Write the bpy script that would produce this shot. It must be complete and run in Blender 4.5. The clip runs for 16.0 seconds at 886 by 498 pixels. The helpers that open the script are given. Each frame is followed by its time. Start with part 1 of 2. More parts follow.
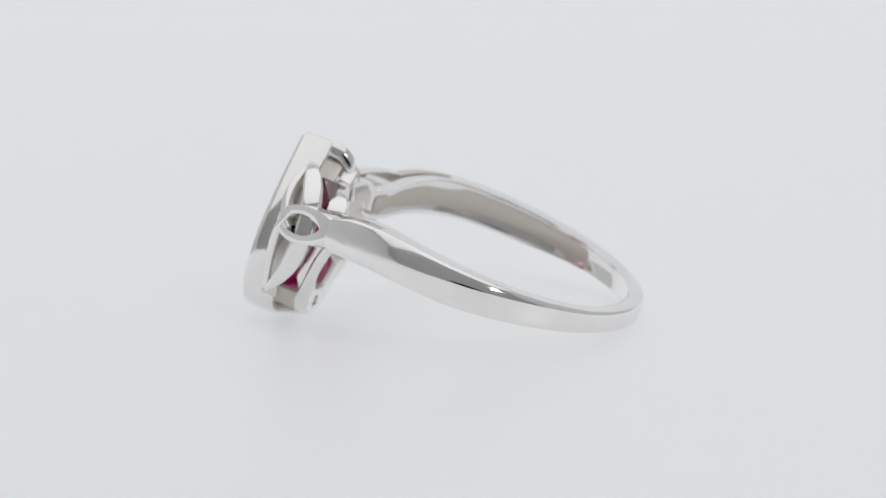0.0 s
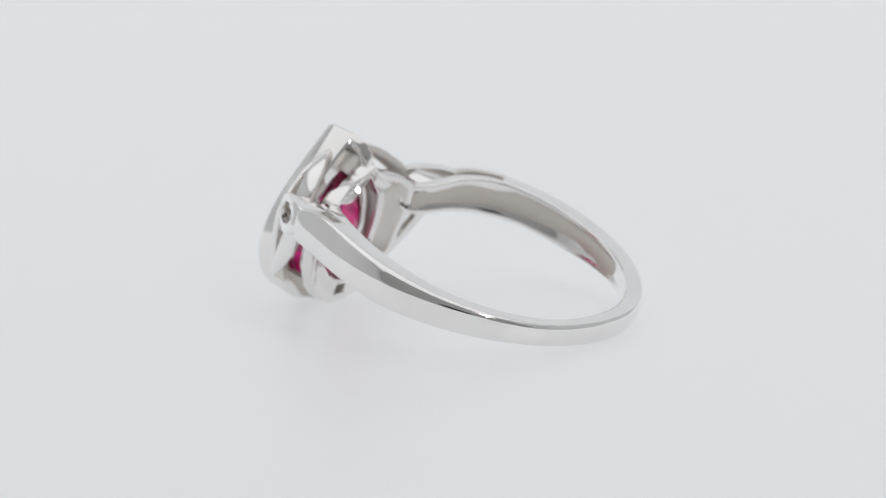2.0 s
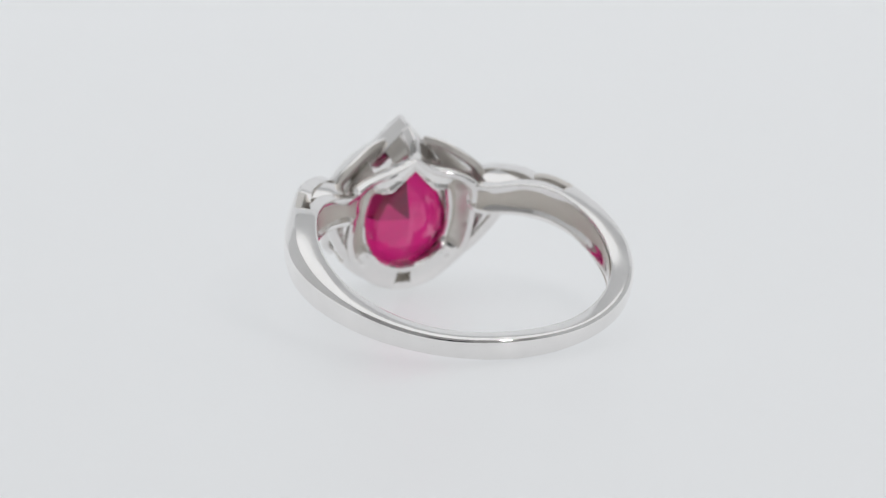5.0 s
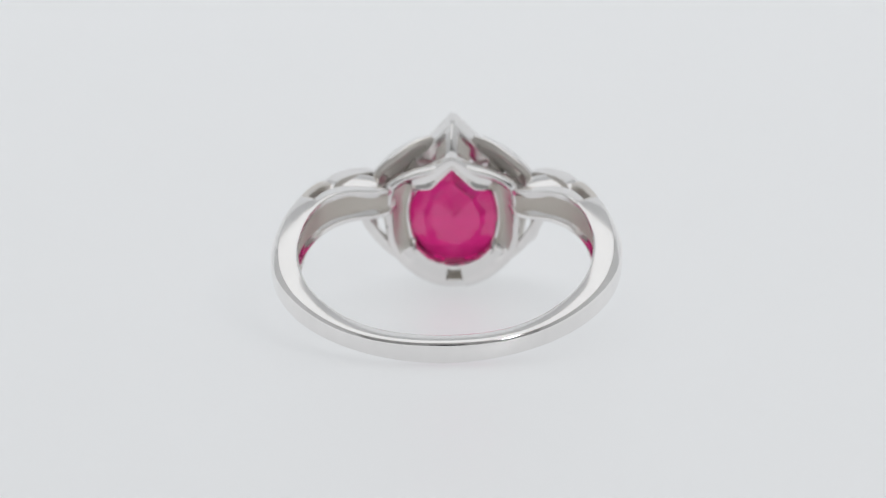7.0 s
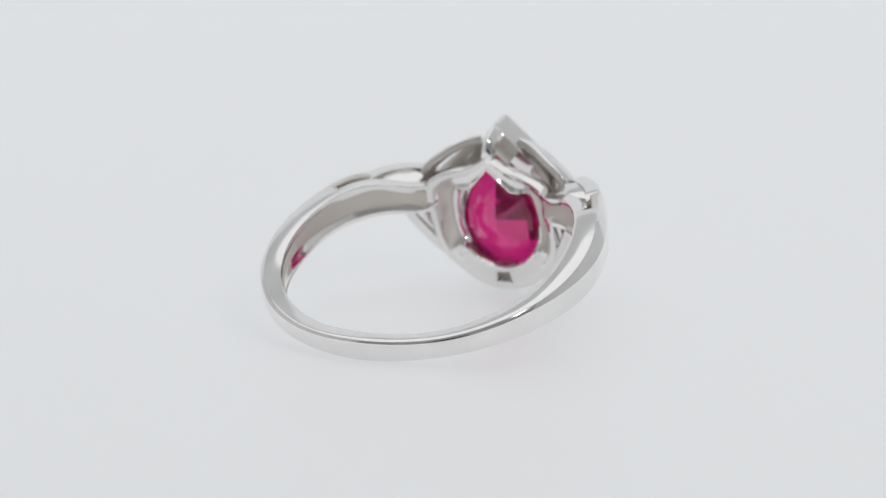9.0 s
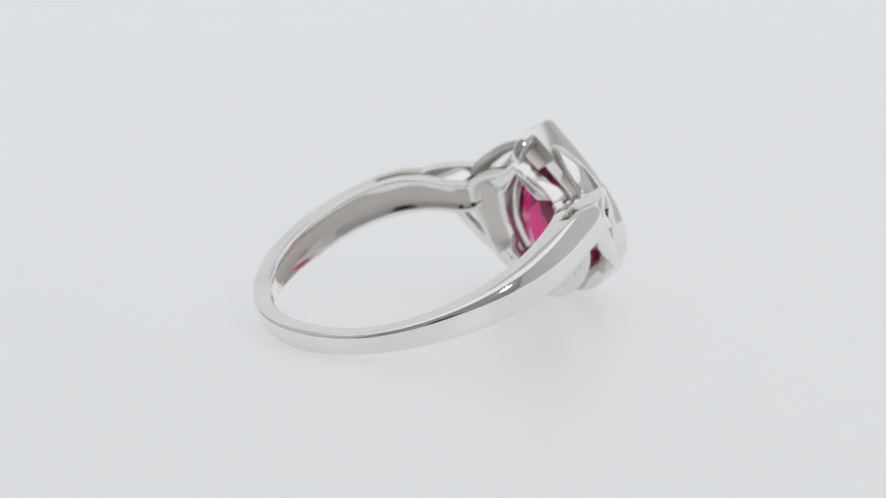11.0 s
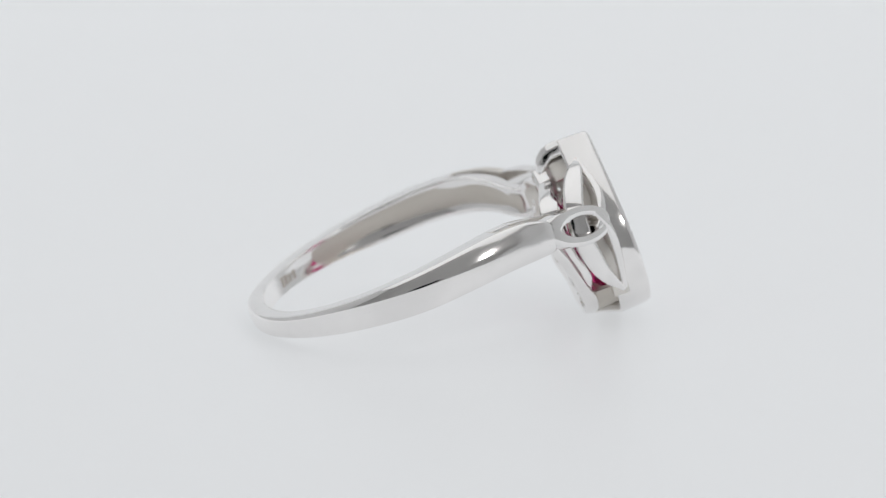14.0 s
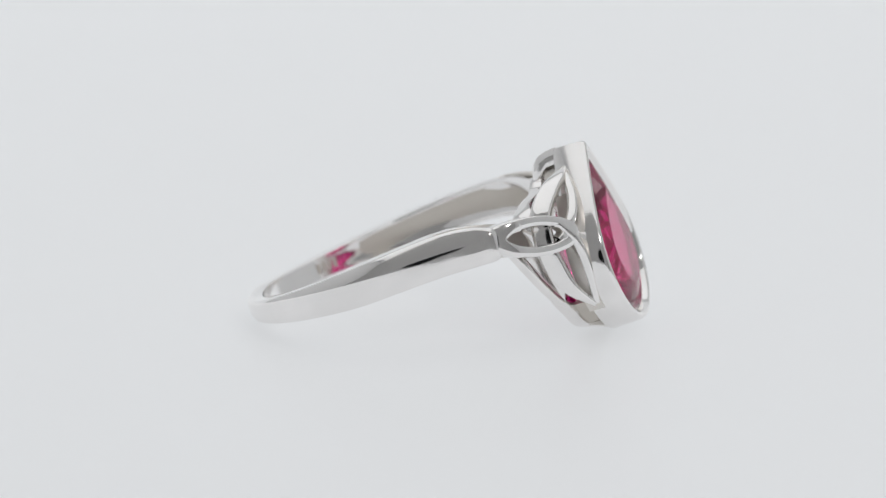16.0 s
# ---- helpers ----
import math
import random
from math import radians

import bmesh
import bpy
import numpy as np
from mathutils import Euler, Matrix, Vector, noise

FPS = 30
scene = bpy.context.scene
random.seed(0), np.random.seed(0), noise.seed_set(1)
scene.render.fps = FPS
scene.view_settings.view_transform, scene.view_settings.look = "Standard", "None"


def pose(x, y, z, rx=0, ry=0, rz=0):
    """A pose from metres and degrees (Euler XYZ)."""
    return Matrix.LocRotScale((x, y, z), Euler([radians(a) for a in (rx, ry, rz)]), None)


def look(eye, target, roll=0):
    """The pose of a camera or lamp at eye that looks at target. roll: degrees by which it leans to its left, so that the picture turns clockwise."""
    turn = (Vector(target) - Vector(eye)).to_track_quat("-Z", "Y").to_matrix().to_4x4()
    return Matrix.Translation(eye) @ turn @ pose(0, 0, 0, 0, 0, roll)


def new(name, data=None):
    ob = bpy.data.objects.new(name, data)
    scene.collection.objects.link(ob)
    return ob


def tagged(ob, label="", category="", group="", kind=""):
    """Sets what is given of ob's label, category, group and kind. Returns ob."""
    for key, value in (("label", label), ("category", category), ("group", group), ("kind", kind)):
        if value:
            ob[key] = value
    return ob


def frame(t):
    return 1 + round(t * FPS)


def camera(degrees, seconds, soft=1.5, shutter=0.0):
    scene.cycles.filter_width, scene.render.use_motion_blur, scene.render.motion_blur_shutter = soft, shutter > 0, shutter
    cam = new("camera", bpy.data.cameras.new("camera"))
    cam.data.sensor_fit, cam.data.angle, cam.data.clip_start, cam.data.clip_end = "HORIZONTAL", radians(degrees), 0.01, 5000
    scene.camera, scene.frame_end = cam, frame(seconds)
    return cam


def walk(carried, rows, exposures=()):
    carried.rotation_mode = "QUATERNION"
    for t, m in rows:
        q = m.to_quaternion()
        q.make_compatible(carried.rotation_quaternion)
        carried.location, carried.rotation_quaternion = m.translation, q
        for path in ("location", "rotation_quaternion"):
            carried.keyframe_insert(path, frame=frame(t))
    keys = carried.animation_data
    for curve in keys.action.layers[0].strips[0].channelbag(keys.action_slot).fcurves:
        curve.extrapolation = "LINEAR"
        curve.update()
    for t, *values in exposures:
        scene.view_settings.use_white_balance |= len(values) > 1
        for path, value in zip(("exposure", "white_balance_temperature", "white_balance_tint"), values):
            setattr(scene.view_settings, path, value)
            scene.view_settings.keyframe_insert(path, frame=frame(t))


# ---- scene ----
# A silver ring turns on a white sweep inside a small photo light box; the camera stands still. Built at true size.
MM = 0.001
SECONDS = 16.0

# ---- camera ----
cam = camera(17.92, SECONDS, soft=1.35)
EYE = Vector((-0.000112, -0.160098, 0.039016))
PITCH, ROLL = 12.296, -1.069
CAM_POSE = Matrix.Translation(EYE) @ Euler((radians(90 - PITCH), 0, 0)).to_matrix().to_4x4() @ pose(0, 0, 0, 0, 0, ROLL)
walk(cam, [(0.0, CAM_POSE), (SECONDS, CAM_POSE)])
cam.data.dof.use_dof = True
cam.data.dof.focus_distance = 0.156
cam.data.dof.aperture_fstop = 50

# ---- world and lamps ----
world = bpy.data.worlds.new("dim_studio")
world.use_nodes = True
world.node_tree.nodes["Background"].inputs[0].default_value = (0.9, 0.95, 1.0, 1)
world.node_tree.nodes["Background"].inputs[1].default_value = 0.006
scene.world = world


def lamp(name, eye, target, power, size, colour, size_y=None):
    data = bpy.data.lights.new(name, "AREA")
    data.energy, data.size, data.color = power, size, colour
    if size_y:
        data.shape, data.size_y = "RECTANGLE", size_y
    ob = new(name, data)
    ob.matrix_world = look(eye, target)
    return ob


lamp("ceiling_panel_light", (0.0, -0.02, 0.318), (0.0, -0.019, 0.0), 0.27, 0.44, (0.985, 0.99, 0.985), 0.44)
lamp("spot_light", (0.090, -0.121, 0.124), (0.0, 0.0, 0.004), 0.036, 0.012, (1.0, 0.98, 0.97))


# ---- materials ----
def material(name):
    m = bpy.data.materials.new(name)
    m.use_nodes = True
    return m, m.node_tree, m.node_tree.nodes["Principled BSDF"]


def node(tree, kind, **inputs):
    n = tree.nodes.new(kind)
    for key, value in inputs.items():
        n.inputs[key.replace("_", " ")].default_value = value
    return n


def ramp(tree, factor, a, b, lo=0.0, hi=1.0):
    r = tree.nodes.new("ShaderNodeValToRGB")
    r.color_ramp.elements[0].color, r.color_ramp.elements[1].color = (*a, 1), (*b, 1)
    r.color_ramp.elements[0].position, r.color_ramp.elements[1].position = lo, hi
    tree.links.new(factor, r.inputs[0])
    return r.outputs[0]


def silver(name, colour, rough_lo, rough_hi, bump, grain=9000.0):
    m, tree, bsdf = material(name)
    where = tree.nodes.new("ShaderNodeTexCoord")
    broad = node(tree, "ShaderNodeTexNoise", Scale=350.0, Detail=3.0)
    fine = node(tree, "ShaderNodeTexNoise", Scale=grain, Detail=4.0)
    for n in (broad, fine):
        tree.links.new(where.outputs["Object"], n.inputs["Vector"])
    dark = tuple(c * 0.95 for c in colour)
    tree.links.new(ramp(tree, broad.outputs[0], dark, colour, 0.35, 0.65), bsdf.inputs["Base Color"])
    tree.links.new(ramp(tree, broad.outputs[0], (rough_lo,) * 3, (rough_hi,) * 3, 0.3, 0.7), bsdf.inputs["Roughness"])
    relief = node(tree, "ShaderNodeBump", Strength=bump, Distance=0.00002)
    tree.links.new(fine.outputs[0], relief.inputs["Height"])
    tree.links.new(relief.outputs[0], bsdf.inputs["Normal"])
    bsdf.inputs["Metallic"].default_value = 1.0
    return m


SILVER = silver("polished_silver", (0.955, 0.938, 0.928), 0.06, 0.13, 0.05)
# rough silver, base colour darkened to hold the shade inside the band
SILVER_IN = silver("rough_shaded_silver", (0.66, 0.62, 0.57), 0.38, 0.56, 0.8, 2600.0)
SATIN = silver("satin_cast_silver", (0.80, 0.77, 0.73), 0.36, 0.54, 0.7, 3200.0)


def gem():
    m, tree, bsdf = material("pink_red_gem")
    bsdf.inputs["Base Color"].default_value = (0.70, 0.015, 0.205, 1)
    bsdf.inputs["Roughness"].default_value = 0.01
    bsdf.inputs["IOR"].default_value = 1.76
    bsdf.inputs["Specular IOR Level"].default_value = 0.25
    bsdf.inputs["Transmission Weight"].default_value = 0.88
    return m


RUBY = gem()


def matte(name, colour, rough, scale, vary=0.02, bump=0.02):
    m, tree, bsdf = material(name)
    where = tree.nodes.new("ShaderNodeTexCoord")
    broad = node(tree, "ShaderNodeTexNoise", Scale=scale, Detail=3.0)
    fine = node(tree, "ShaderNodeTexNoise", Scale=scale * 120, Detail=3.0)
    for n in (broad, fine):
        tree.links.new(where.outputs["Object"], n.inputs["Vector"])
    low = tuple(c * (1 - vary) for c in colour)
    tree.links.new(ramp(tree, broad.outputs[0], low, colour, 0.3, 0.7), bsdf.inputs["Base Color"])
    relief = node(tree, "ShaderNodeBump", Strength=bump, Distance=0.0001)
    tree.links.new(fine.outputs[0], relief.inputs["Height"])
    tree.links.new(relief.outputs[0], bsdf.inputs["Normal"])
    bsdf.inputs["Roughness"].default_value = rough
    return m


SWEEP = matte("white_acrylic_added_glow", (0.345, 0.345, 0.35), 0.42, 9.0, 0.015)
# added glow on the acrylic stands in for fill light and fades the ring's shadow
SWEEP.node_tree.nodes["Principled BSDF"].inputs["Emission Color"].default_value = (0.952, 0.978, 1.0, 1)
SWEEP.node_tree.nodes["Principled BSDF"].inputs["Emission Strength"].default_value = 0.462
# this grey stands in for weaker light on the front wall
GREY = matte("shaded_tent_fabric", (0.40, 0.395, 0.39), 0.9, 14.0, 0.05, 0.3)
FABRIC = matte("white_tent_fabric", (0.80, 0.80, 0.80), 0.9, 14.0, 0.03, 0.3)


# ---- mesh helpers ----
def mesh_object(name, verts, faces, mat, parent=None, sharp=35, label="", rough=()):
    """One mesh; the faces numbered in rough keep the unpolished cast surface."""
    data = bpy.data.meshes.new(name)
    data.from_pydata([tuple(v) for v in verts], [], faces)
    bm = bmesh.new()
    bm.from_mesh(data)
    bmesh.ops.recalc_face_normals(bm, faces=bm.faces)
    bm.to_mesh(data)
    bm.free()
    data.materials.append(mat)
    if rough:
        data.materials.append(SATIN)
        for i in rough:
            data.polygons[i].material_index = 1
    if sharp:
        data.shade_smooth()
        data.set_sharp_from_angle(angle=radians(sharp))
    ob = new(name, data)
    if parent:
        ob.parent = parent
    return tagged(ob, label) if label else ob


def loft(rings, closed=False, base=0):
    """Vertices and faces that join loops of equal length; the ends are capped unless closed."""
    n, verts, faces = len(rings[0]), [], []
    for r in rings:
        verts += list(r)
    count = len(rings)
    for i in range(count if closed else count - 1):
        j = (i + 1) % count
        for k in range(n):
            l = (k + 1) % n
            faces.append((base + i * n + k, base + i * n + l, base + j * n + l, base + j * n + k))
    if not closed:
        faces.append(tuple(base + k for k in range(n)))
        faces.append(tuple(base + (count - 1) * n + k for k in range(n)))
    return verts, faces


def rounded(poly, cut=0.22, times=2, most=0.12):
    """A polygon of 2D points with its corners cut twice, so that edges are soft."""
    for _ in range(times):
        out = []
        for a, b in zip(poly, poly[1:] + poly[:1]):
            a, b = Vector(a), Vector(b)
            c = min(cut, most / max((b - a).length, 1e-9))
            out += [tuple(a.lerp(b, c)), tuple(a.lerp(b, 1 - c))]
        most *= 0.3
        poly = out
    return poly


def spline(points, steps):
    """Catmull-Rom through rows of numbers."""
    p = [np.array(q, float) for q in points]
    p = [2 * p[0] - p[1]] + p + [2 * p[-1] - p[-2]]
    out = []
    for i in range(1, len(p) - 2):
        for s in range(steps):
            t = s / steps
            out.append(0.5 * (2 * p[i] + (p[i + 1] - p[i - 1]) * t + (2 * p[i - 1] - 5 * p[i] + 4 * p[i + 1] - p[i + 2]) * t * t
                              + (3 * p[i] - p[i - 1] - 3 * p[i + 1] + p[i + 2]) * t ** 3))
    out.append(p[-2])
    return out


# ---- the light box ----
def room():
    # floor and back in one curved sheet
    half, depth, prof = 0.24, 0.22, []
    prof += [(-0.198, 0.0), (-0.12, 0.0), (0.0, 0.0), (depth - 0.07, 0.0)]
    for i in range(1, 13):
        a = radians(90 * i / 12)
        prof.append((depth - 0.07 + 0.12 * math.sin(a), 0.12 - 0.12 * math.cos(a)))
    prof.append((depth + 0.05, 0.32))
    loop = prof + [(y + (0.004 if z > 0.01 else 0.0), z - 0.004) for y, z in reversed(prof)]
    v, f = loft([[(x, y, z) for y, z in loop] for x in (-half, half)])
    tagged(mesh_object("floor", v, f, SWEEP, sharp=30), "white seamless acrylic sweep with added glow, curving up behind the ring", "backdrop", kind="structure")

    def slab(name, lo, hi, label, mat=FABRIC):
        x0, y0, z0 = lo
        x1, y1, z1 = hi
        v, f = loft([[(x0, y0, z), (x1, y0, z), (x1, y1, z), (x0, y1, z)] for z in (z0, z1)])
        return tagged(mesh_object(name, v, f, mat, sharp=0), label, "light box", kind="structure")
    slab("wall_west", (-0.25, -0.31, 0.0), (-0.241, 0.28, 0.33), "white fabric side of the light box")
    slab("wall_east", (0.241, -0.31, 0.0), (0.25, 0.28, 0.33), "white fabric side of the light box")
    slab("ceiling", (-0.25, -0.31, 0.322), (0.25, 0.28, 0.33), "white fabric top of the light box")
    # added front wall with a round opening, unseen behind the camera
    c, rad, y0, y1 = (EYE.x, EYE.z + 0.004), 0.040, -0.196, -0.192
    rings = []
    for r, y in ((1, y0), (1, y1), (2, y1), (2, y0)):
        ring = []
        for i in range(64):
            a = 2 * math.pi * (i + 0.5) / 64
            dx, dz = math.cos(a), math.sin(a)
            if r == 1:
                ring.append((c[0] + rad * dx, y, c[1] + rad * dz))
            else:
                s = min(0.24 / max(abs(dx), 1e-6), (0.32 - c[1]) / dz if dz > 0 else (c[1] - 0.002) / max(-dz, 1e-6))
                ring.append((c[0] + s * dx, y, c[1] + s * dz))
        rings.append(ring)
    v, f = loft(rings, closed=True)
    tagged(mesh_object("wall_south", v, f, GREY, sharp=30), "unseen fabric front of the light box with a round opening, weaker light put into its grey", "light box", kind="structure")


room()

# ---- the ring: u points from the centre to the head, v across, w along the finger ----
TILT, CANT, RAISE, OFFSET_U, OFFSET_V = 17.155, 0.619, 3.56, -1.905, -0.175
SEAT = Matrix.Translation(Vector((OFFSET_U, OFFSET_V, RAISE)) * MM) @ Euler((0, radians(-TILT), 0)).to_matrix().to_4x4() @ Euler((radians(CANT), 0, 0)).to_matrix().to_4x4() @ Matrix.Scale(MM, 4)
LEAN = radians(2.25)


def band(u, v, w):
    return SEAT @ Vector((u, v, w))


def head(n, v, t):
    """From the head's own axes: n out of the stone's face, v across, t towards the stone's point."""
    return SEAT @ Vector((n * math.cos(LEAN) - t * math.sin(LEAN), v, n * math.sin(LEAN) + t * math.cos(LEAN)))


ring = new("ring")
ring.empty_display_size = 0.005
tagged(ring, "polished silver ring with pear-shaped pink-red stone lying on white acrylic", "ring")


def pear(r, tc, tip, half, n_arc=44, n_flank=14, start=14):
    """A pear outline as (v, t), point first, going round by +v."""
    a, h = radians(start), radians(half)
    p0 = Vector((r * math.cos(a), tc + r * math.sin(a)))
    d = Vector((-math.sin(a), math.cos(a)))
    e = Vector((math.sin(h), -math.cos(h)))
    q = Vector((0, tip))
    det = -d.x * e.y + e.x * d.y
    rhs = q - p0
    s = (-rhs.x * e.y + e.x * rhs.y) / det
    ctl = p0 + d * s
    pts = []
    for i in range(n_flank):
        k = i / n_flank
        k = 0.02 + 0.98 * k
        pts.append((1 - k) ** 2 * q + 2 * k * (1 - k) * ctl + k * k * p0)
    right = [(p.x, p.y) for p in pts]
    arc = []
    for i in range(n_arc + 1):
        b = a - (math.pi + 2 * a) * i / n_arc
        arc.append((r * math.cos(b), tc + r * math.sin(b)))
    return right + arc + [(-x, y) for x, y in reversed(right)]


def pear_tube(name, profile, r, tc, tip, half, mat, label, parent=ring, start=14):
    """A tube of pear outline; profile rows are (inset, n)."""
    rings = []
    for inset, n in profile:
        out = pear(r - inset, tc, tip - inset / math.sin(radians(half)), half, start=start)
        rings.append([head(n, v, t) for v, t in out])
    v, f = loft(rings, closed=True)
    return mesh_object(name, v, f, mat, parent, 40, label)


BEZEL = dict(r=4.2, tc=-3.2, tip=3.64, half=43.0)


def build_head():
    pear_tube("bezel", [(0.0, 10.25), (-0.02, 10.4), (0.0, 11.4), (0.03, 11.9), (0.12, 12.1), (0.24, 12.17), (0.36, 12.15), (0.46, 12.05),
                        (0.54, 11.7), (0.60, 11.2), (0.78, 11.0), (1.2, 10.42), (1.2, 10.2), (1.0, 10.14), (0.6, 10.2), (0.05, 10.18)], mat=SILVER,
              label="smooth polished pear-shaped silver bezel", **BEZEL)
    # at the point a corner post runs back from the bezel and curls in to the rail; windows stay open on both sides of it
    rings = []
    for v in (-0.37, -0.34, -0.25, -0.16, -0.08, -0.04, 0.04, 0.08, 0.16, 0.25, 0.34, 0.37):
        top = 3.64 - max(abs(v), 0.05) / math.tan(radians(43.0))
        edge = 0.04 if abs(v) > 0.36 else 0.0
        outer = [(10.35, 0.0), (9.7, 0.06), (9.2, 0.22), (8.82, 0.55), (8.62, 0.95), (8.5, 1.35)]
        inner = [(9.1, 1.45), (9.14, 1.1), (9.3, 0.78), (9.55, 0.62), (10.35, 0.56)]
        rings.append([head(n, v * (1.0 if d < 0.5 or n < 8.7 else 0.9), top - d - edge) for n, d in outer] + [head(n, v * 0.95, top - d + edge) for n, d in inner])
    v, f = loft(rings)
    cut = [i * 11 + k for i in range(11) for k in range(6, 10)]
    mesh_object("point_post", v, f, SILVER, ring, 40, "silver corner post behind the stone's point", cut)
    # unpolished sleeves on the bezel behind the knotwork
    for q in (1, -1):
        out = [p for p in pear(4.2, -3.2, 3.64, 43.0) if p[0] * q > 1.9 and -5.6 < p[1] < 1.9]
        rings = []
        for v, t in out:
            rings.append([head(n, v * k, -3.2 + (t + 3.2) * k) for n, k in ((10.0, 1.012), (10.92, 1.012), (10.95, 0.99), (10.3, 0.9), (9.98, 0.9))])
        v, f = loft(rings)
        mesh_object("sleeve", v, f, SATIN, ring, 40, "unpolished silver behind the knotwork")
    # the rail: its opening narrows to the point between two tabs
    half = [(0.0, 1.48), (0.06, 1.44), (0.6, 0.84), (1.2, 0.16), (1.38, 0.05), (2.0, 0.05), (2.2, -0.05), (2.36, -0.5), (2.56, -1.5), (2.6, -2.3), (2.48, -3.2), (2.15, -4.0),
            (1.5, -4.68), (0.8, -5.02), (0.34, -5.12), (0.26, -5.13), (0.0, -5.15)]
    fine = []
    for p, q in zip(half, half[1:]):
        m = max(1, round(math.dist(p, q) / 0.16))
        fine += [(p[0] + (q[0] - p[0]) * i / m, p[1] + (q[1] - p[1]) * i / m) for i in range(m)]
    inner = fine + [half[-1]] + [(-v, t) for v, t in reversed(fine[1:])]
    mid = -2.9
    turns = (0, 10.9, 18.6, 33.7, 46.9, 53, 62, 78, 96, 112, 137, 180)
    reach = (5.2, 4.74, 4.72, 5.05, 5.3, 5.1, 4.45, 4.08, 3.95, 3.9, 3.84, 3.88)
    rows = [(0.0, 8.35), (-0.015, 8.45), (-0.03, 8.95), (0.0, 9.05), (0.7, 9.05), (0.9, 8.95), (1.0, 8.5), (0.94, 8.32), (0.84, 8.3), (0.7, 8.52), (0.4, 8.56), (0.26, 8.32), (0.06, 8.26)]
    rings, cut = [], []
    for j, (k, n) in enumerate(rows):
        row = []
        for i, (v, t) in enumerate(inner):
            a = math.degrees(math.atan2(abs(v), t - mid))
            r = float(np.interp(a, turns, reach))
            # the rail swings back towards the shoulders
            back = -0.75 * float(np.interp(a, (15, 45, 60, 85, 112, 130), (0, 1, 1, 0.5, 0.35, 0)))
            deep = float(np.interp(a, (34, 42, 104, 116), (0, 1, 1, 0)))
            slot = abs(v) < 0.3 and t < mid
            kk, nn = k, n
            # at the sides a hollow slopes from the stone's edge up to the outer rim
            nn += deep * {6: 0.50, 7: 0.52, 8: 0.52, 9: 0.52, 10: 0.16}.get(j, 0.0)
            if j in (9, 10):
                nn += (0.5 if slot else 0) - 0.14 * (a > 125 and not slot)
            if j in (2, 3, 4, 5):
                nn += 0.36 * max(deep, 1.0 if abs(v) < 0.5 and t < mid else 0.0)
            if slot and j in (8, 9, 10, 11):
                kk = (0.76, 0.74, 0.36, 0.34)[j - 8]
            if j in (8, 9, 10) and (slot or deep > 0.3) or j in (4, 5):
                cut.append(j * len(inner) + i)
            ov, ot = math.copysign(r * math.sin(radians(a)), v), mid + r * math.cos(radians(a))
            row.append(head(nn + back * (1 - kk), ov + (v - ov) * kk, ot + (t - ot) * kk))
        rings.append(row)
    v, f = loft(rings, closed=True)
    mesh_object("gallery_rail", v, f, SILVER, ring, 40, "silver pear-shaped rail behind the stone", cut)


def strand(name, rows, width, depth, parent=ring, mat=SILVER, steps=10, place=head, label="", cut=0.2, taper=(1.0, 1.0), cast=0.0):
    """A flat-faced rod through rows (n, v, t, normal n, v, t): width lies across, depth along the normal."""
    path = spline(rows, steps)
    rings = []
    for i, q in enumerate(path):
        c = Vector(q[:3])
        d = Vector(path[min(i + 1, len(path) - 1)][:3]) - Vector(path[max(i - 1, 0)][:3])
        d.normalize()
        nor = Vector(q[3:6])
        nor = (nor - d * nor.dot(d)).normalized()
        side = d.cross(nor)
        k = i / (len(path) - 1)
        thin = 1 - (1 - taper[0]) * max(0.0, 1 - k / 0.34) ** 1.5 - (1 - taper[1]) * max(0.0, 1 - (1 - k) / 0.34) ** 1.5
        w, h = width / 2 * thin, depth
        sec = rounded([(-w, 0), (w, 0), (w, -h), (-w, -h)], cut)
        rings.append([place(*(c + side * a + nor * b)) for a, b in sec])
    v, f = loft(rings)
    # the back of a cast strand is left unpolished
    back = [j for j in range(len(sec)) if (sec[j][1] + sec[(j + 1) % len(sec)][1]) / 2 < -0.12 * depth]
    return mesh_object(name, v, f, mat, parent, 50, label, [i * len(sec) + j for i in range(int(cast * (len(rings) - 1))) for j in back])


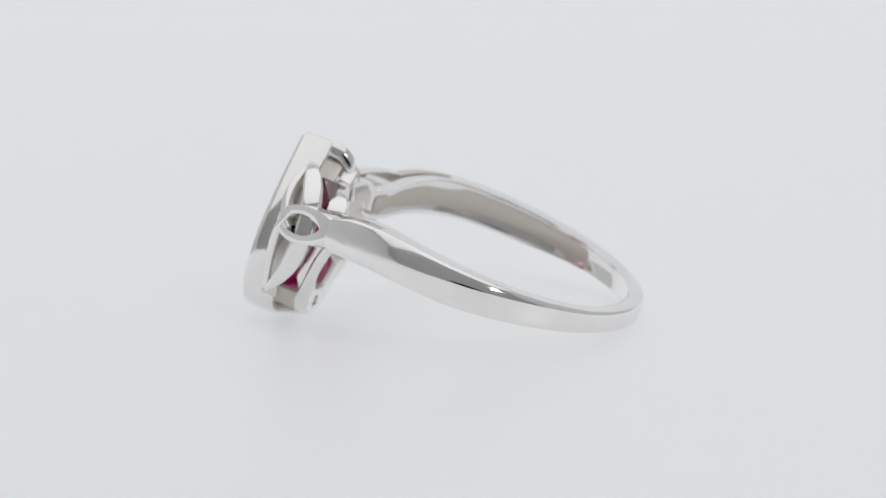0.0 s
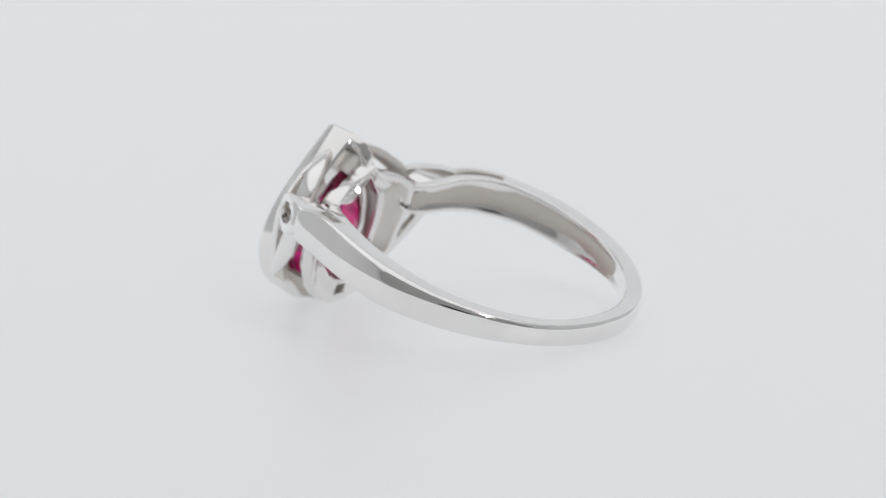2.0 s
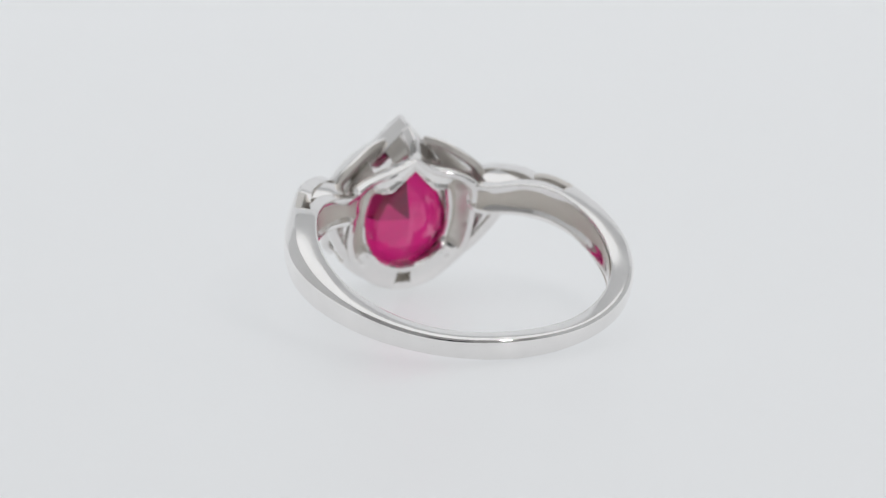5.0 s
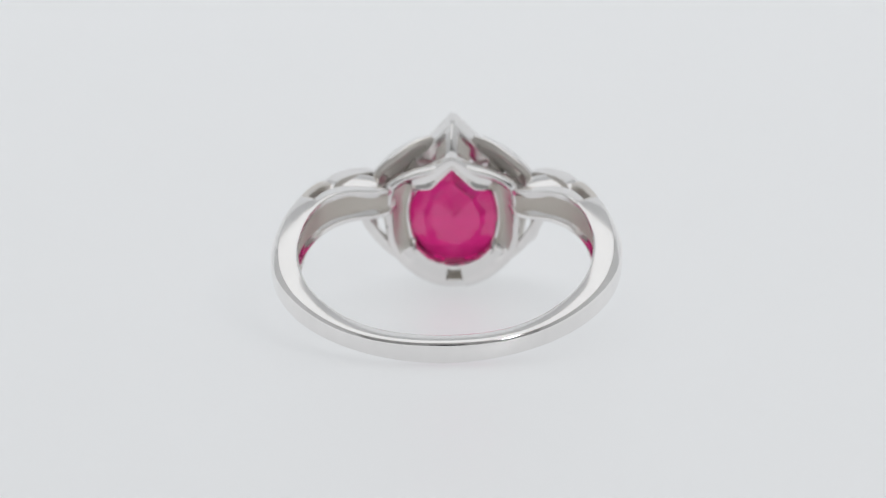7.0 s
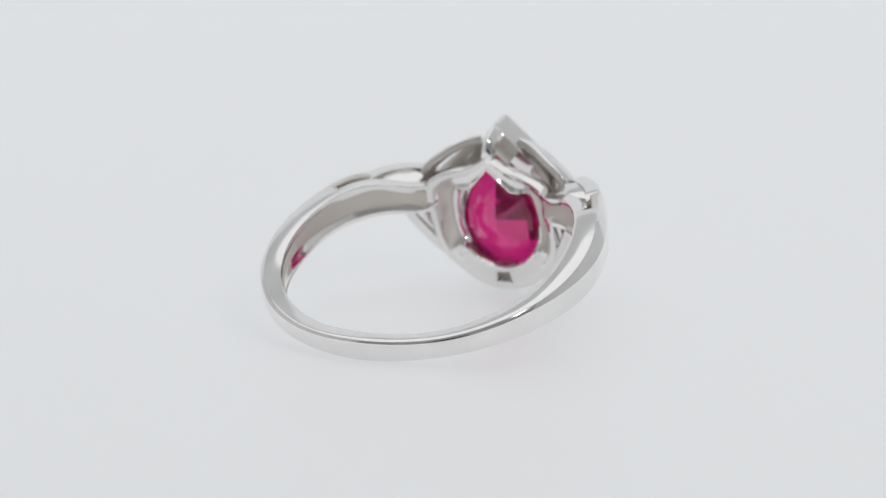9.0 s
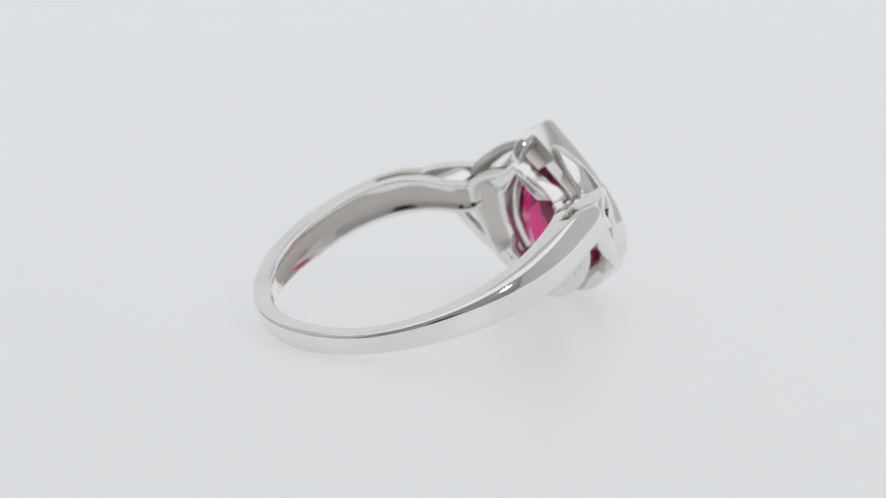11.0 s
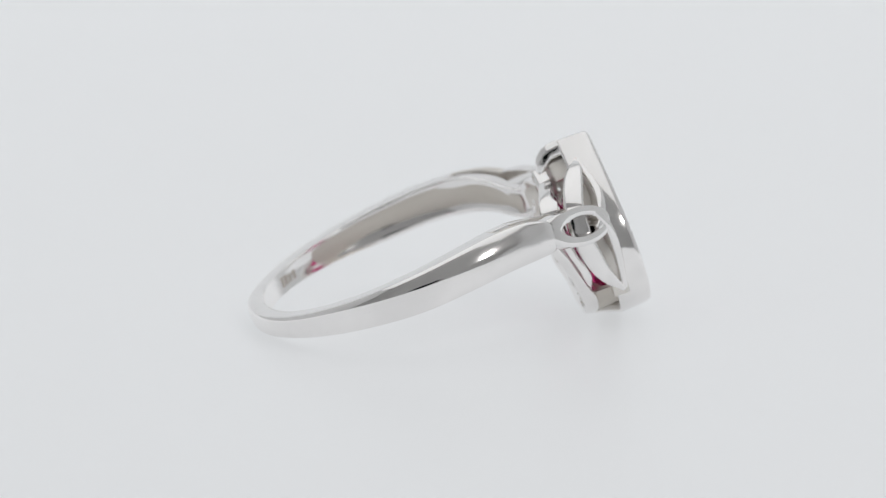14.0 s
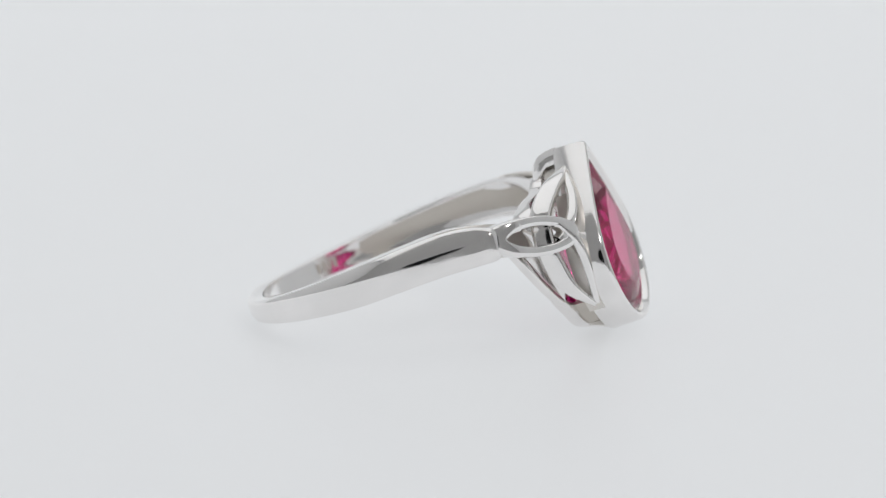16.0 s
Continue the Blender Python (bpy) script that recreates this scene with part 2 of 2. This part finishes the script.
def knot(s):
    """The three crossing strands of one shoulder; s is the side."""
    def side(rows):
        return [(n, s * v, t, a, s * b, c) for n, v, t, a, b, c in rows]
    label = "silver knotwork strand"
    # the pointed eye at the end of the shoulder
    a, b = Vector((8.11, 7.53, 0.38)), Vector((10.82, 4.75, -0.72))
    mid, along, out = (a + b) / 2, (b - a).normalized(), Vector((0.715, 0.70, 0.0))
    out = (out - along * out.dot(along)).normalized()
    up = out.cross(along)
    up = up if up.z > 0 else -up
    rings = []
    for k, d in [(0.0, -0.9), (0.0, -0.2), (0.03, -0.06), (0.16, 0.0), (0.8, 0.0), (0.96, -0.06), (1.0, -0.16), (1.0, -0.9)]:
        row = []
        for i in range(72):
            th = 2 * math.pi * (i + 0.5) / 72
            c, q = math.cos(th), math.sin(th)
            inner = (2.0 * c, math.copysign(0.58 * abs(q) ** 1.5, q))
            outer = (-0.22 + 2.85 * c, math.copysign((1.14 - 0.14 * max(0.0, -c)) * abs(q) ** (0.5 if c < 0 else 0.85), q))
            x = outer[0] + (inner[0] - outer[0]) * k
            y = outer[1] + (inner[1] - outer[1]) * k
            sink = -(0.17 - 0.11 * k) * max(0.0, -1.2 - x) ** 2
            p = mid + along * x + up * y + out * (d + sink)
            row.append(head(p.x, s * p.y, p.z))
        rings.append(row)
    v, f = loft(rings, closed=True)
    mesh_object("eyelet", v, f, SILVER, ring, 40, "pointed oval silver loop", range(7 * 72, 8 * 72))
    strand("knot_strand", side([(10.36, 5.2, 0.15, .72, .68, 0.1), (10.65, 4.95, -0.15, .75, .66, 0),
                                (11.0, 4.65, -1.3, .5, .85, 0), (10.98, 4.45, -2.9, .3, .95, -.2), (10.7, 4.1, -5.1, .2, .9, -.45)]), 0.58, 0.9, label=label, taper=(.9, .7), cast=1.0)
    strand("knot_strand", side([(10.3, 5.2, -0.95, .72, .68, -.1), (10.6, 4.95, -0.75, .75, .66, 0),
                                (11.08, 4.2, 0.1, .5, .8, .3), (11.18, 3.2, 1.05, .3, .8, .5), (10.9, 1.9, 2.25, .2, .7, .7)]), 0.58, 0.9, label=label, taper=(.9, .7), cast=1.0)
    strand("knot_strand", side([(10.85, 1.3, 2.55, .1, .7, .7), (10.6, 2.3, 2.35, .1, .72, .68), (10.05, 3.45, 1.85, .05, .8, .6), (9.5, 4.75, 0.8, .1, .95, .3), (9.3, 5.25, -0.9, .1, 1, 0),
                                (9.5, 5.24, -2.7, .1, .95, -.2), (9.92, 5.0, -4.0, .1, .9, -.35), (10.6, 4.15, -5.15, .1, .85, -.5)]), 1.15, 0.55, label=label, taper=(.2, .25), cast=0.55)
    strand("bridge", side([(8.0, 6.85, 0.95, 0, 0, 1), (8.0, 6.4, 1.0, -.1, 0, 1), (8.0, 5.3, 0.9, -.1, 0, 1), (7.9, 4.5, 0.65, -.1, 0, 1)]), 1.7, 0.45, label="silver bridge", cast=1.0)


def zone(m, low, high, n_low, n_high):
    """Colour zones of the stone, along the axis of its face."""
    tree = m.node_tree
    a, b = head(0, 0, 0), head(1, 0, 0)
    axis = (b - a) / (b - a).length_squared
    where = tree.nodes.new("ShaderNodeTexCoord")
    dot = tree.nodes.new("ShaderNodeVectorMath")
    dot.operation = "DOT_PRODUCT"
    dot.inputs[1].default_value = axis
    tree.links.new(where.outputs["Object"], dot.inputs[0])
    span = node(tree, "ShaderNodeMapRange")
    span.inputs["From Min"].default_value = n_low + a.dot(axis)
    span.inputs["From Max"].default_value = n_high + a.dot(axis)
    tree.links.new(dot.outputs["Value"], span.inputs["Value"])
    tree.links.new(ramp(tree, span.outputs[0], low, high), tree.nodes["Principled BSDF"].inputs["Base Color"])


def build_gem():
    zone(RUBY, (0.92, 0.050, 0.365), (0.76, 0.016, 0.185), 9.8, 11.3)
    r, tc, tip, half = 3.62, -3.2, 2.5, 44.0
    full = pear(r, tc, tip, half, n_arc=44, n_flank=14)
    idx = [0, 7, 14, 19, 24, 29, 33, 36, 39, 43, 48, 53, 58, 65]
    idx = [i for i in idx if i < len(full)]
    girdle = [full[i] for i in idx]
    n = len(girdle)
    keel = (-3.7, -1.9)
    cen = (0.0, -2.6)

    def level(k, z, crown):
        """Crown rows shrink towards the middle, pavilion steps towards the keel."""
        out = []
        for i in range(n):
            a, b = girdle[i], girdle[(i + 1) % n]
            p = ((a[0] + b[0]) / 2, (a[1] + b[1]) / 2) if crown == 2 else a
            c = cen if crown else (0.0, min(max(p[1], keel[0]), keel[1]))
            out.append(head(z, c[0] + (p[0] - c[0]) * k, c[1] + (p[1] - c[1]) * k))
        return out
    verts = level(0.46, 9.35, 0) + level(0.8, 10.3, 0) + level(1.0, 11.15, 1) + level(1.0, 11.3, 1) + level(0.84, 11.94, 2) + level(0.62, 12.32, 1)
    verts += [head(8.4, 0, keel[0]), head(8.45, 0, keel[1])]
    faces = []
    for i in range(n):
        j = (i + 1) % n
        low_i, low_j = (6 * n if girdle[m][1] < -2.4 else 6 * n + 1 for m in (i, j))
        faces += [(low_i, i, j)] + ([(low_i, j, low_j)] if low_i != low_j else [])
        faces += [(i, j, n + j, n + i), (n + i, n + j, 2 * n + j, 2 * n + i), (2 * n + i, 2 * n + j, 3 * n + j, 3 * n + i)]
        faces += [(3 * n + i, 3 * n + j, 4 * n + i), (4 * n + i, 3 * n + j, 4 * n + j)]
        faces += [(4 * n + i, 4 * n + j, 5 * n + j), (4 * n + i, 5 * n + j, 5 * n + i)]
    faces.append(tuple(5 * n + i for i in range(n)))
    mesh_object("gemstone", verts, faces, RUBY, ring, 0, "faceted pear-shaped pink-red transparent stone")


def shank_section(rin, rout, lo, hi, cham, hollow=0.0, ang=180.0):
    """Outline (radius, w): inside with a trough, outside a steep upper facet over a slightly rounded lower one."""
    e = 0.16 * (hi - lo)
    trough = [(rin, lo + 0.02), (rin, lo + e * 0.8)]
    for k in (0.2, 0.35, 0.5, 0.65, 0.8):
        trough.append((rin + hollow * math.sin(math.pi * k) ** 0.7, lo + e + (hi - lo - 2 * e) * k))
    trough += [(rin, hi - e * 0.8), (rin, hi)]
    mid = hi - cham
    slope = float(np.interp(ang, (44, 64, 80, 100, 180), (0.34, 0.40, 0.46, 0.52, 0.55)))
    return rounded(trough + [(rout - cham * slope - 0.06, hi), (rout - 0.04, mid + 0.06), (rout, mid - 0.1), (rout, mid * 0.5 + lo * 0.5), (rout - 0.06, lo + 0.22), (rout - 0.28, lo)], 0.22, 2, 0.12)


def sweep_band(keys, sign=1):
    rings = []
    for ang, rin, rout, lo, hi, ch, ho in keys:
        a = radians(ang * sign)
        rings.append([band(r * math.cos(a), r * math.sin(a), w) for r, w in shank_section(rin, rout, lo, hi, max(ch, 0.05), max(ho, 0.0), ang)])
    return rings


def shank():
    # angle from the head, inner radius, outer radius, low edge, high edge, slope, hollow
    rows = [(180, 9.02, 10.0, -0.64, 0.82, 0.20, 0), (150, 8.95, 10.0, -0.56, 0.80, 0.22, 0), (120, 8.72, 10.04, -0.52, 1.2, 0.3, 0.12),
            (95, 8.48, 10.12, -0.47, 1.68, 0.62, 0.25), (77, 8.38, 10.16, -0.27, 2.0, 0.85, 0.3), (63, 8.36, 10.28, -0.2, 2.14, 0.95, 0.3),
            (53, 8.3, 10.58, -0.26, 2.02, 0.85, 0), (47.5, 8.3, 10.8, -0.3, 1.72, 0.45, 0), (45, 8.3, 10.76, -0.22, 1.52, 0.3, 0), (43, 8.3, 10.58, -0.1, 1.35, 0.25, 0)]
    keys = spline(rows, 10)
    keys = [np.array(k) for k in keys]
    for k in keys:
        if k[0] < 62.9:     # past the fork the band is the outer wall alone
            k[1], k[6] = np.interp(k[0], (42, 50, 57, 63), (10.2, 9.78, 9.55, 9.4)), 0.0
    v, f = loft(list(reversed(sweep_band(keys))) + sweep_band(keys[1:], -1))
    side = len(v) // (2 * len(keys) - 1)
    fork = [i for i in range(2 * len(keys) - 2) if min(i, 2 * len(keys) - 3 - i) < sum(k[0] < 62 for k in keys)]
    mesh_object("shank", v, f, SILVER, ring, 32, "plain polished silver band, widening towards the head", [i * side + k for i in fork for k in range(2, 34)])

    for s in (1, -1):
        # inner rail that runs to the gallery
        v, f = loft(sweep_band(spline([(63.5, 8.36, 8.98, -0.2, 2.14, 0.1, 0.3), (54, 8.3, 9.1, -0.25, 2.06, 0.1, 0.3), (44, 8.2, 9.15, -0.4, 1.72, 0.1, 0.3), (34, 8.1, 8.9, -0.7, 1.25, 0.1, 0.25), (27, 8.35, 9.0, -0.85, 1.0, 0.1, 0.2), (23, 8.75, 9.15, -0.6, 0.6, 0.1, 0.1)], 8), s))
        mesh_object("inner_rail", v, f, SILVER, ring, 32, "silver rail inside the shoulder", [i * side + k for i in range(8, 36) for k in range(38, 58)])
        # rough lining in the hollow of the band, its darker tone carrying the shade
        rings = []
        for ang, rin, lo, hi, dep in spline([(136, 9.0, -0.2, 0.55, 0.0), (122, 8.72, -0.4, 0.9, 0.1), (108, 8.57, -0.42, 1.15, 0.2), (95, 8.475, -0.40, 1.38, 0.24), (77, 8.39, -0.15, 1.7, 0.23), (63, 8.41, 0.1, 1.82, 0.19), (54, 8.35, 0.05, 1.72, 0.19), (44, 8.25, -0.1, 1.4, 0.19), (34, 8.16, -0.45, 0.95, 0.17), (27, 8.36, -0.5, 0.6, 0.1)], 8):
            a = radians(ang * s)
            prof = [(rin + max(dep, 0) * math.sin(math.pi * k / 8) ** 0.7 - 0.015, lo + (hi - lo) * k / 8) for k in range(9)]
            prof += [(rin + 0.34, hi - 0.3), (rin + 0.34, lo + 0.3)]
            rings.append([band(r * math.cos(a), r * math.sin(a), w) for r, w in prof])
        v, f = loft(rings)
        mesh_object("lining", v, f, SILVER_IN, ring, 32, "unpolished silver hollow inside the band, shade put into its tone")
    # small stamped marks inside the band
    for ang, half_w in ((147.5, 0.9), (144.8, 0.9), (142.2, 0.7), (139.5, 0.9)):
        rings = []
        for da in (-0.9, 0.9):
            a = radians(ang + da)
            rings.append([band(r * math.cos(a), r * math.sin(a), w) for r, w in ((8.9, -0.15 * half_w), (8.9, 0.5 * half_w), (9.2, 0.5 * half_w), (9.2, -0.15 * half_w))])
        v, f = loft(rings)
        mesh_object("stamped_mark", v, f, SILVER_IN, ring, 32, "small stamped mark")


def posts():
    # rough wall behind the lower end of the stone
    arc = [radians(-90 + a) for a in range(-60, 61, 12)]
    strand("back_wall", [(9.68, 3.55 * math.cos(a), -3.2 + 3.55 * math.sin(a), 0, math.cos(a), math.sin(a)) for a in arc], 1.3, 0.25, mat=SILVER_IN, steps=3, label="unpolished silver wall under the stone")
    for s in (1, -1):
        strand("post", [(8.5, s * 0.75, -6.72, 0, s * .2, -1), (9.4, s * 0.8, -6.95, 0, s * .2, -1), (10.3, s * 0.8, -7.3, 0, s * .2, -1)], 0.5, 0.5, label="short silver post", cast=1.0)
        # rough inner walls beside the point
        strand("collar", [(9.78, s * 0.02, 2.72, 0, s * .7, .7), (9.78, s * 0.4, 2.27, 0, s * .7, .7), (9.85, s * 1.05, 1.55, 0, s * .75, .65)], 1.1, 0.2, mat=SATIN, label="rough silver wall inside the point")
        # short rib between the rail and the shoulder
        strand("rib", [(8.0, s * 3.95, -1.35, -1, 0, 0), (7.75, s * 4.6, -1.2, -1, s * .1, 0), (7.4, s * 5.3, -0.8, -1, s * .3, 0)], 0.5, 0.5, label="short silver rib")
        # bow from the gallery down to the shoulder
        strand("bow", [(7.2, s * 5.7, -0.5, -.3, s * .7, -.5), (7.7, s * 5.4, -1.9, -.3, s * .8, -.5), (8.1, s * 4.7, -3.3, -.3, s * .75, -.55), (8.4, s * 3.9, -4.4, -.3, s * .7, -.6), (8.8, s * 2.6, -5.6, -.3, s * .5, -.8)], 0.6, 0.6, label="silver bow")


build_head()
build_gem()
shank()
for s in (1, -1):
    knot(s)
posts()


def motions():
    rows = []
    for i in range(33):
        t = 0.5 * i
        turn = 90 - 11.426 * (t - 6.726) + 0.00734 * (t - 8) ** 2 + 0.001328 * (t - 8) ** 3
        rows.append((t, pose(0, 0, 0, 0, 0, turn)))
    walk(ring, rows)


motions()
